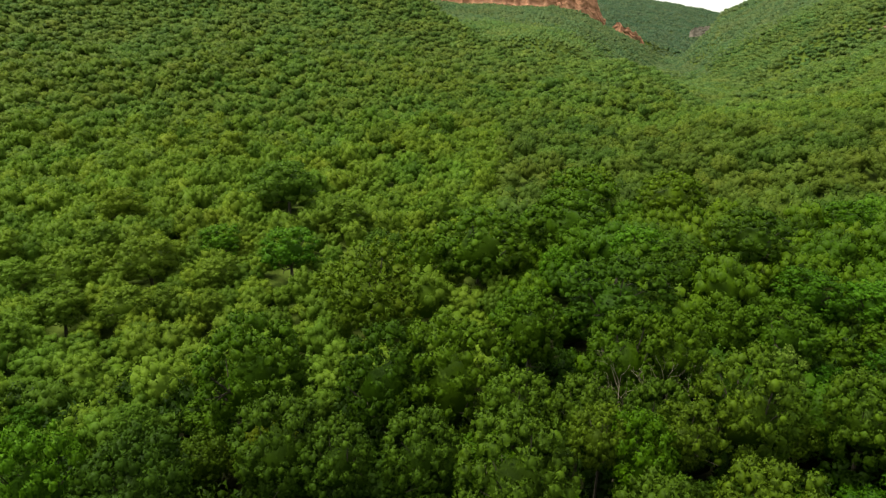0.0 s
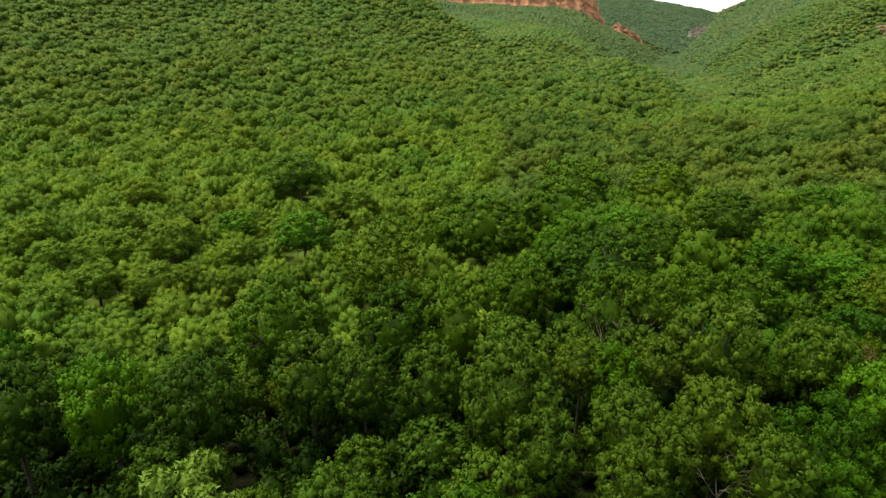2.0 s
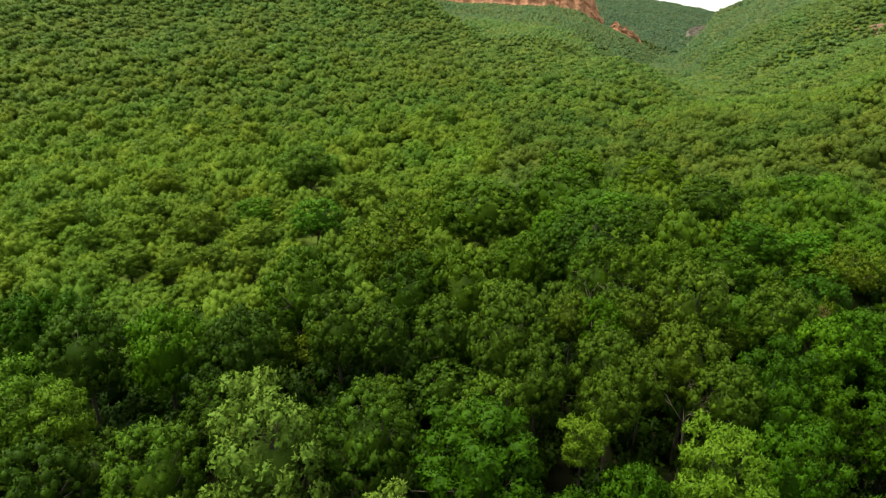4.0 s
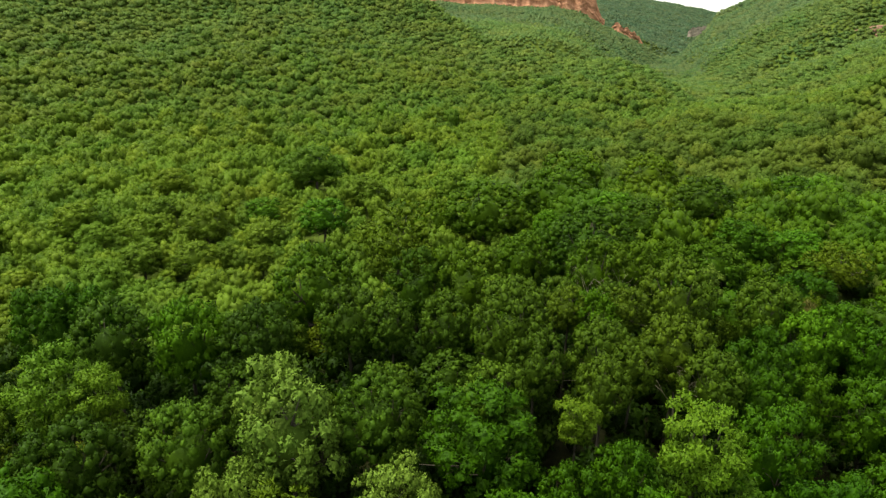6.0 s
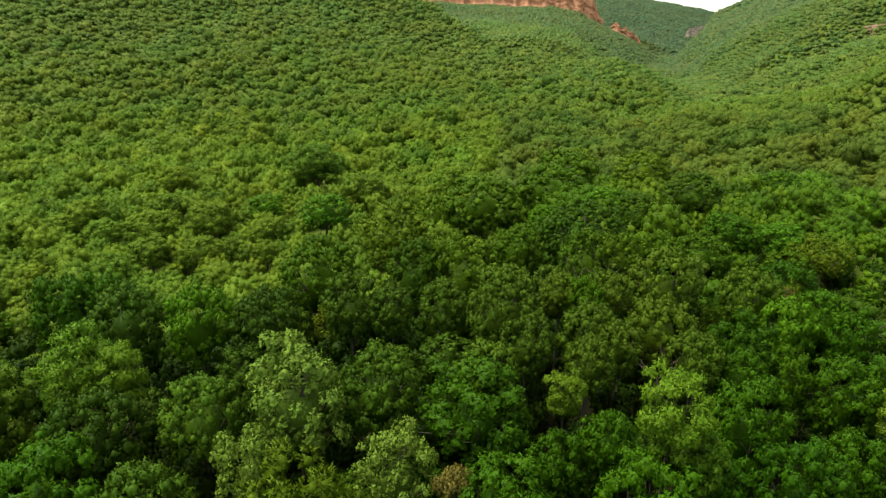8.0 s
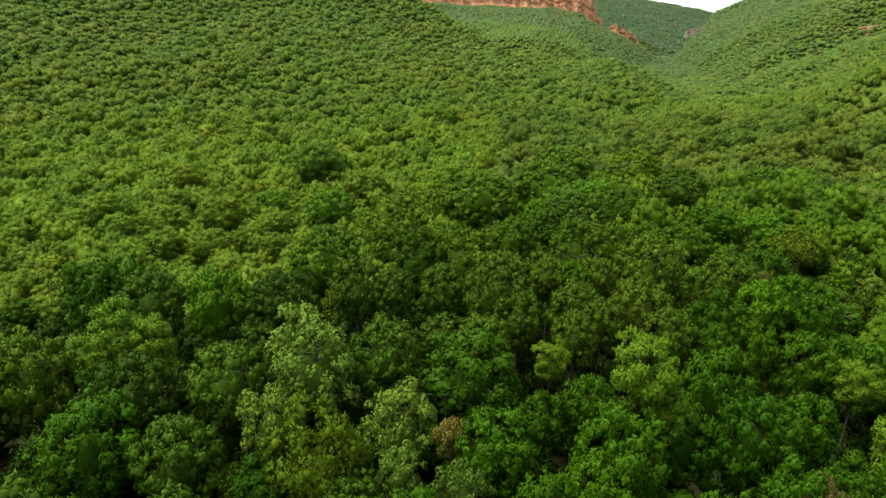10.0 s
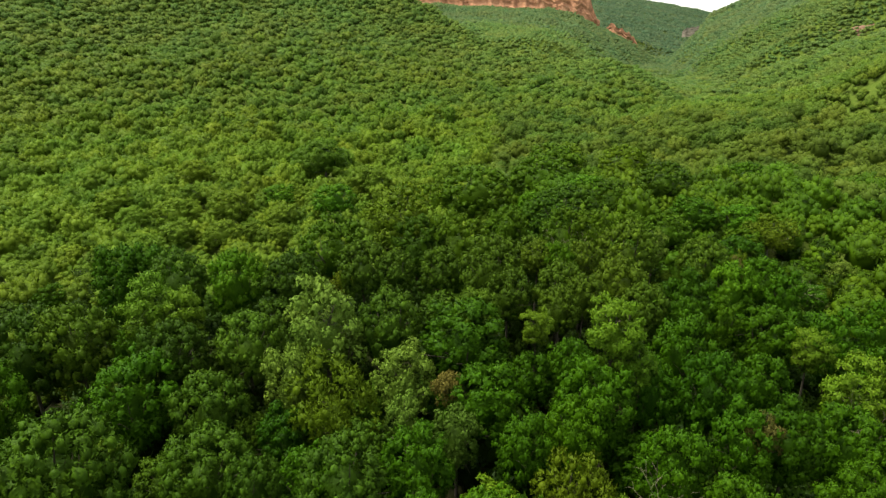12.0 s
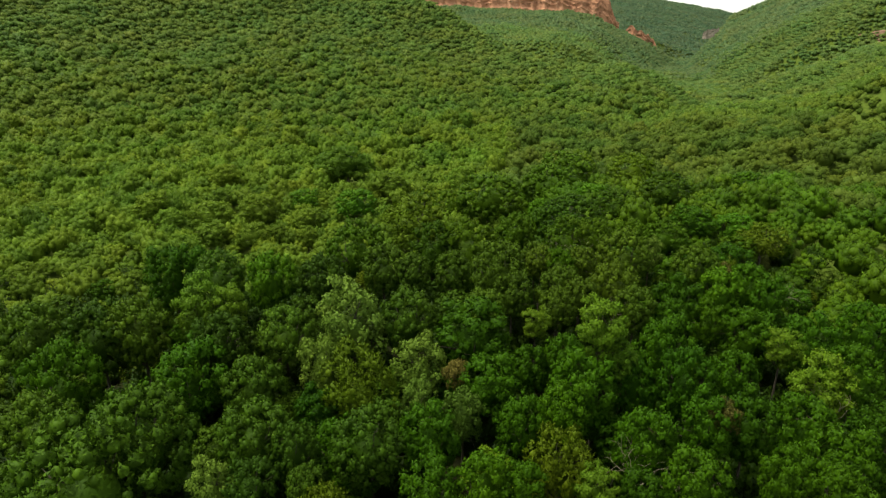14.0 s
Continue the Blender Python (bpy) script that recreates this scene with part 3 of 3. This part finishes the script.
# Dark hollows between the crowns: x, y
HOLLOWS = [(-33.9, 12.3), (-40.3, 14.0), (9.0, 14.5), (-27.2, 16.3), (25.0, -3.6), (-13.4, -4.0), (7.9, 32.6), (-9.3, 37.2)]


def fill_near(seed, y0, y1, most, slack):
    rnd = random.Random(seed)
    made = 0
    for _ in range(9000):
        y = rnd.uniform(y0, y1)
        x = rnd.uniform(-1, 1) * (38 + 0.72 * (y + 24))
        radius = rnd.uniform(1.8, 3.4) if y < 60 else rnd.uniform(2.2, 3.8)
        if not free(x, y, radius, planted, slack) or any(math.hypot(x - a, y - b) < 3.0 + 0.5 * radius for a, b in HOLLOWS):
            continue
        top = canopy_top(x, y) + rnd.uniform(-5.5, -2.0)
        plant_tree(kind_here(x, y, rnd), x, y, radius, top, y < 75, rnd.randrange(3), rnd.uniform(0, 6.28))
        planted.append((x, y, radius))
        made += 1
        if made >= most:
            break


fill_near(5, -26, 40, 112, 0.58)
fill_near(6, 40, 62, 34, 0.62)


# ---- the woods farther off ----
def far_shape(rng, sprays, size, lobes, even, middle=0.86, solid=0.62, lump=(0.27, 0.46), out=0.60):
    """A small tree of radius 1 and height 1.6 for the woods: soft leafy lumps with sprays over them."""
    s = Shape()
    d = fib(int(lobes * 1.4), rng)
    d = d[d[:, 2] > -0.4][:lobes]
    d = unit(d + rng.normal(size=d.shape) * 0.18)
    c = d * np.array([out, out, 0.73 * out]) * rng.uniform(0.7, 1.2, (len(d), 1)) + np.array([0, 0, 0.98])
    iv, jf = ICO[1]
    s.add(np.array([0, 0, 0.80]) + iv * np.array([0.62, 0.62, 0.62]) * (1 + 0.12 * rng.normal(size=(len(iv), 1))), jf, iv)
    per = max(sprays // len(c), 2)
    for p in c:
        q = rng.uniform(*lump)
        away = unit(p - np.array([0, 0, 0.6]))
        if sprays > 20:
            s.add(p + iv * q * solid * (1 + 0.1 * rng.normal(size=(len(iv), 1))), jf, unit(iv + 0.35 * away))
        e = fib(int(per * 1.8), rng)
        e = e[e @ away > -0.3]
        e = e[rng.permutation(len(e))[:per]]
        pos = p + e * q * rng.uniform(0.75, 0.95, (len(e), 1))
        s.add(*leaves(rng, pos, e, size, size * 0.8, 0.30 - 0.2 * even, 0.1, 0.40 - 0.3 * even))
    # leaves of a far crown turn to the light much as the whole dome does
    s.w = [unit((1 - even) * w + even * unit(v - np.array([0, 0, middle]))) for v, w in zip(s.v, s.w)]
    return np.vstack(s.v), np.vstack(s.f), np.vstack(s.w)


def forest(name, spots, shapes, material, label, seed):
    rng = np.random.default_rng(seed)
    V, T, A, N, n = [], [], [], [], 0
    grounds = land([s[0] for s in spots], [s[1] for s in spots]) - 0.2
    for (x, y, radius, height), z in zip(spots, grounds):
        v, t, w = shapes[rng.integers(len(shapes))]
        a = rng.uniform(0, 6.283)
        ca, sa = math.cos(a) * radius, math.sin(a) * radius
        V.append(np.stack([x + v[:, 0] * ca - v[:, 1] * sa, y + v[:, 0] * sa + v[:, 1] * ca, z + v[:, 2] * height / 1.6], -1))
        N.append(np.stack([w[:, 0] * math.cos(a) - w[:, 1] * math.sin(a), w[:, 0] * math.sin(a) + w[:, 1] * math.cos(a), w[:, 2]], -1))
        T.append(t + n)
        A.append(np.full(len(v), rng.random()))
        n += len(v)
    me = bpy.data.meshes.new(name)
    fill_mesh(me, np.vstack(V), np.vstack(T))
    me.shade_smooth()
    me.normals_split_custom_set_from_vertices(np.vstack(N).tolist())
    tree_values(me, np.concatenate(A))
    me.materials.append(material)
    return tagged(new(name, me), label, "forest", kind="stuff")


VIEW_A = np.radians(np.linspace(-48, 48, 193))
VIEW_R = np.geomspace(40, 2600, 220)
_a, _r = np.meshgrid(VIEW_A, VIEW_R)
SKYLINE = np.maximum.accumulate((land(_r * np.sin(_a), -20 + _r * np.cos(_a)) + 2 - 42) / _r, axis=0)


def in_view(x, y, z):
    """Whether a tree top can be seen over nearer land from above the knoll."""
    r = np.hypot(x, y + 20)
    i = np.clip(np.searchsorted(VIEW_R, r * 0.95) - 1, 0, len(VIEW_R) - 1)
    j = np.clip(np.rint((np.arctan2(x, y + 20) - VIEW_A[0]) / (VIEW_A[1] - VIEW_A[0])).astype(int), 0, len(VIEW_A) - 1)
    return (z + 9 - 42) / r > SKYLINE[i, j] - 0.004


def clearing(x, y):
    """High where the scrub on the lower slope is thin and grass shows."""
    return float(wobble(x, y, 26, 5.0))


def scatter(seed, r0, r1, a0, a1, step, size, tries, cull, tall=(1.5, 2.1), crowd=1.0):
    rng = np.random.default_rng(seed)
    inner, outer = (r0 - 45 if r0 > 200 else r0), r1 + 45
    r, a = np.sqrt(rng.uniform(inner * inner, outer * outer, tries)), np.radians(rng.uniform(a0, a1, tries))
    xs, ys = r * np.sin(a), -20 + r * np.cos(a)
    ragged = r + 16 * wobble(xs, ys, 37, 3.3) + rng.uniform(-28, 28, tries)
    inside = (ragged < r1) & ((ragged >= r0) | (r0 < 100))
    seen = inside & (in_view(xs, ys, land(xs, ys)) if cull else True)
    for b0, b1, near, far in ((-4, 14.2, 990, 1050),):  # nothing grows on the cliffs and the scree at their feet
        seen &= ~((a > radians(b0)) & (a < radians(b1)) & (r > near) & (r < far))
    radii = size[0] + (size[1] - size[0]) * rng.beta(1.6, 2.6, tries)
    highs = radii * rng.uniform(*tall, tries)
    cell, spots = {}, []
    for x, y, radius, high in zip(xs[seen].tolist(), ys[seen].tolist(), radii[seen].tolist(), highs[seen].tolist()):
        if r0 < 200 and not free(x, y, 1.2, near_spots(x, y), 0.75):
            continue
        if r0 < 260 and clearing(x, y) > 0.62 and (x * 7.31 + y * 3.17) % 1 < 0.6:
            continue
        gx, gy = int(x // step), int(y // step)
        if any((x - p) ** 2 + (y - q) ** 2 < (crowd * (0.24 * step + 0.3 * (radius + c))) ** 2 for i in (-1, 0, 1) for j in (-1, 0, 1) for p, q, c in cell.get((gx + i, gy + j), ())):
            continue
        cell.setdefault((gx, gy), []).append((x, y, radius))
        spots.append((x, y, radius, high))
    return spots


NEAR_CELLS = {}
for x, y, radius in planted:
    NEAR_CELLS.setdefault((int(x // 10), int(y // 10)), []).append((x, y, radius))


def near_spots(x, y):
    gx, gy = int(x // 10), int(y // 10)
    return [s for i in (-1, 0, 1) for j in (-1, 0, 1) for s in NEAR_CELLS.get((gx + i, gy + j), ())]


shape_rng = np.random.default_rng(3)
CLOSE = [far_shape(shape_rng, 900, 0.075, 34, 0.25, 0.70, 0.68, (0.15, 0.26), 0.74) for _ in range(8)]
FINE = [far_shape(shape_rng, 340, 0.125, 18, 0.30, 0.70, 0.66, (0.20, 0.34), 0.68) for _ in range(8)]
RISING = [far_shape(shape_rng, 90, 0.20, 9, 0.50, 0.5, 0.64, (0.24, 0.38), 0.64) for _ in range(6)]
MIDDLE = [far_shape(shape_rng, 56, 0.28, 6, 0.80, 0.3) for _ in range(6)]
COARSE = [far_shape(shape_rng, 18, 0.34, 5, 0.88, 0.1) for _ in range(5)]
SHRUB = [far_shape(shape_rng, 150, 0.20, 6, 0.1, 0.86, 0.45) for _ in range(5)]
forest("lower_slope_woods", scatter(21, 78, 150, -64, 5, 6.2, (2.0, 5.0), 5000, False, (1.2, 2.2)), CLOSE, LEAF_SLOPE, "light-green scrub forest at the foot of the slope", 30)
forest("slope_woods", scatter(29, 150, 270, -64, 5, 6.2, (2.0, 5.2), 10000, False, (1.2, 2.2)), FINE, LEAF_SLOPE, "low light-green scrub forest covering the lower slope", 31)
forest("valley_woods", scatter(26, 78, 150, 5, 60, 7.0, (2.4, 5.6), 3600, False, (1.5, 2.1), 1.12), CLOSE, LEAF_DOME, "olive-green forest running down from the knoll", 37)
forest("spur_woods", scatter(27, 150, 270, 5, 54, 7.0, (2.3, 5.8), 6200, False, (1.2, 2.0), 1.1), FINE, LEAF_SPUR, "light-green forest covering the low spur", 38)
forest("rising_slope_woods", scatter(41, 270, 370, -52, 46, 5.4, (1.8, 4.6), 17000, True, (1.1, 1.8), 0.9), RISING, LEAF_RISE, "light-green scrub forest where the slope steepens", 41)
forest("hillside_woods", scatter(22, 370, 560, -50, 24, 5.0, (1.7, 4.2), 40000, True, (0.95, 1.45), 0.84) + scatter(42, 370, 470, 24, 46, 5.0, (1.7, 4.2), 9000, True, (0.95, 1.45), 0.84), MIDDLE, LEAF_HILL_HAZE, "dense green scrub forest covering the hillside", 32)
forest("upper_woods", scatter(28, 560, 800, -50, 19, 6.0, (2.0, 4.4), 40000, True, (0.9, 1.3), 0.80), COARSE, LEAF_UPPER_HAZE, "dense green scrub forest covering the upper hillside", 39)
forest("gorge_side_woods", scatter(43, 470, 760, 19, 46, 6.0, (1.9, 4.4), 30000, True, (0.9, 1.3), 0.84), MIDDLE, LEAF_UPPER_HAZE, "dense green scrub forest on the hillside beside the gorge", 40)
forest("mountain_woods", scatter(23, 800, 1200, -4, 19, 6.4, (2.2, 5.0), 40000, True, (0.8, 1.3), 0.74) + scatter(44, 760, 1200, 19, 46, 6.4, (2.2, 5.0), 50000, True, (0.8, 1.3), 0.74), COARSE, LEAF_FAR_HAZE, "haze-dulled green forest on the mountain below the cliffs", 33)
forest("distant_woods", scatter(25, 1200, 2350, 9, 27, 9.0, (3.4, 7.0), 70000, True, (0.7, 1.2), 0.8), COARSE, LEAF_GORGE_HAZE, "hazy green forest on the farthest ridge", 36)
forest("woods_behind", scatter(24, 70, 260, 62, 294, 7.0, (3.0, 5.5), 5000, False, (2.0, 2.6)), COARSE, LEAF_MID, "green forest going on behind the knoll", 34)


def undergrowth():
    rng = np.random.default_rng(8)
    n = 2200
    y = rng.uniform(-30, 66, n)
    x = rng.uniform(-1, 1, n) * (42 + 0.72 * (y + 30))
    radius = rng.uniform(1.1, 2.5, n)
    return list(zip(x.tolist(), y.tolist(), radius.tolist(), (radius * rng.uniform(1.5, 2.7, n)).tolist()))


forest("undergrowth", undergrowth(), SHRUB, LEAF_SHADE, "green shrubs filling the forest floor, coloured dark for the shade between crowns", 35)


# ---- red cliffs below the skyline ----
def cliff(name, feet, height, seed, label, rock=ROCK):
    """A broken sandstone face along feet (x, y, z), with ledges and buttresses."""
    rng = np.random.default_rng(seed)
    pts = np.array(feet, float)
    seg = np.concatenate([[0], np.cumsum(np.linalg.norm(np.diff(pts[:, :2], axis=0), axis=1))])
    n, m = max(int(seg[-1] / 2.5), 8), 18
    u = np.linspace(0, seg[-1], n)
    line = np.stack([np.interp(u, seg, pts[:, k]) for k in range(3)], -1)
    ends = np.minimum(1, np.minimum(u, seg[-1] - u) / min(25, 0.2 * seg[-1]) + 0.35)
    tall = height * ends * (0.80 + 0.38 * wobble(u, u * 0.3, 15, seed) + 0.07 * rng.normal(size=n))
    step = np.cumsum(rng.uniform(0, 1, m))
    step = (step - step[0]) / (step[-1] - step[0])
    out = rng.uniform(-0.5, 0.5, m)
    V = []
    for i in range(n):
        to_eye = unit(np.array([-line[i, 0], -20 - line[i, 1], 0.0]))
        butt = 5 * wobble(u[i], 0.5, 9, seed + 1) + 2.2 * wobble(u[i], 1.5, 3.1, seed + 2)
        for j in range(m):
            depth = butt - 9 * step[j] + 0.075 * height * out[j] + rng.normal() * 0.7
            V.append(line[i] + to_eye * (depth + 6) + np.array([0, 0, -6 + (tall[i] + 6) * step[j]]))
    for i in range(n):
        V.append(line[i] - unit(np.array([-line[i, 0], -20 - line[i, 1], 0.0])) * 40 + np.array([0, 0, tall[i] - 4]))
    F = [[i * m + j, (i + 1) * m + j, (i + 1) * m + j + 1, i * m + j + 1] for i in range(n - 1) for j in range(m - 1)]
    F += [[i * m + m - 1, (i + 1) * m + m - 1, n * m + i + 1, n * m + i] for i in range(n - 1)]
    ob = mesh_object(name, np.array(V), np.array(F)[:, ::-1], rock)
    return tagged(ob, label, "cliff", kind="structure")


cliff("cliff", [at(-8, 1015, 96), at(-2.5, 1010, 86), at(1, 1010, 82), at(4, 1005, 80.5), at(7, 1005, 79.5), at(9.5, 1010, 76), at(11, 1014, 68), at(12.6, 1020, 58), at(14, 1030, 47)], 34, 3, "orange-red sandstone cliff band along the mountain top")
cliff("rock_outcrop", [at(14.6, 1040, 38), at(15.6, 1040, 29), at(16.6, 1045, 21), at(17.4, 1050, 13)], 20, 5, "reddish bare rock outcrop on the mountain spur")
ledge = [at(a, r, 0) for a, r in ((31.4, 633), (32.6, 629), (34.0, 628), (35.4, 630), (37.4, 629))]
cliff("rock_ledge", [(x, y, float(land(x, y)) - 3.0) for x, y, _ in ledge], 7, 7, "short red rock ledge on the wooded mountain", LEDGE_ROCK)
cliff("rock_face", [at(20.9, 1290, 34), at(21.8, 1300, 36), at(22.8, 1310, 40)], 15, 9, "brownish bare rock face above the wooded gorge", BROWN_ROCK)
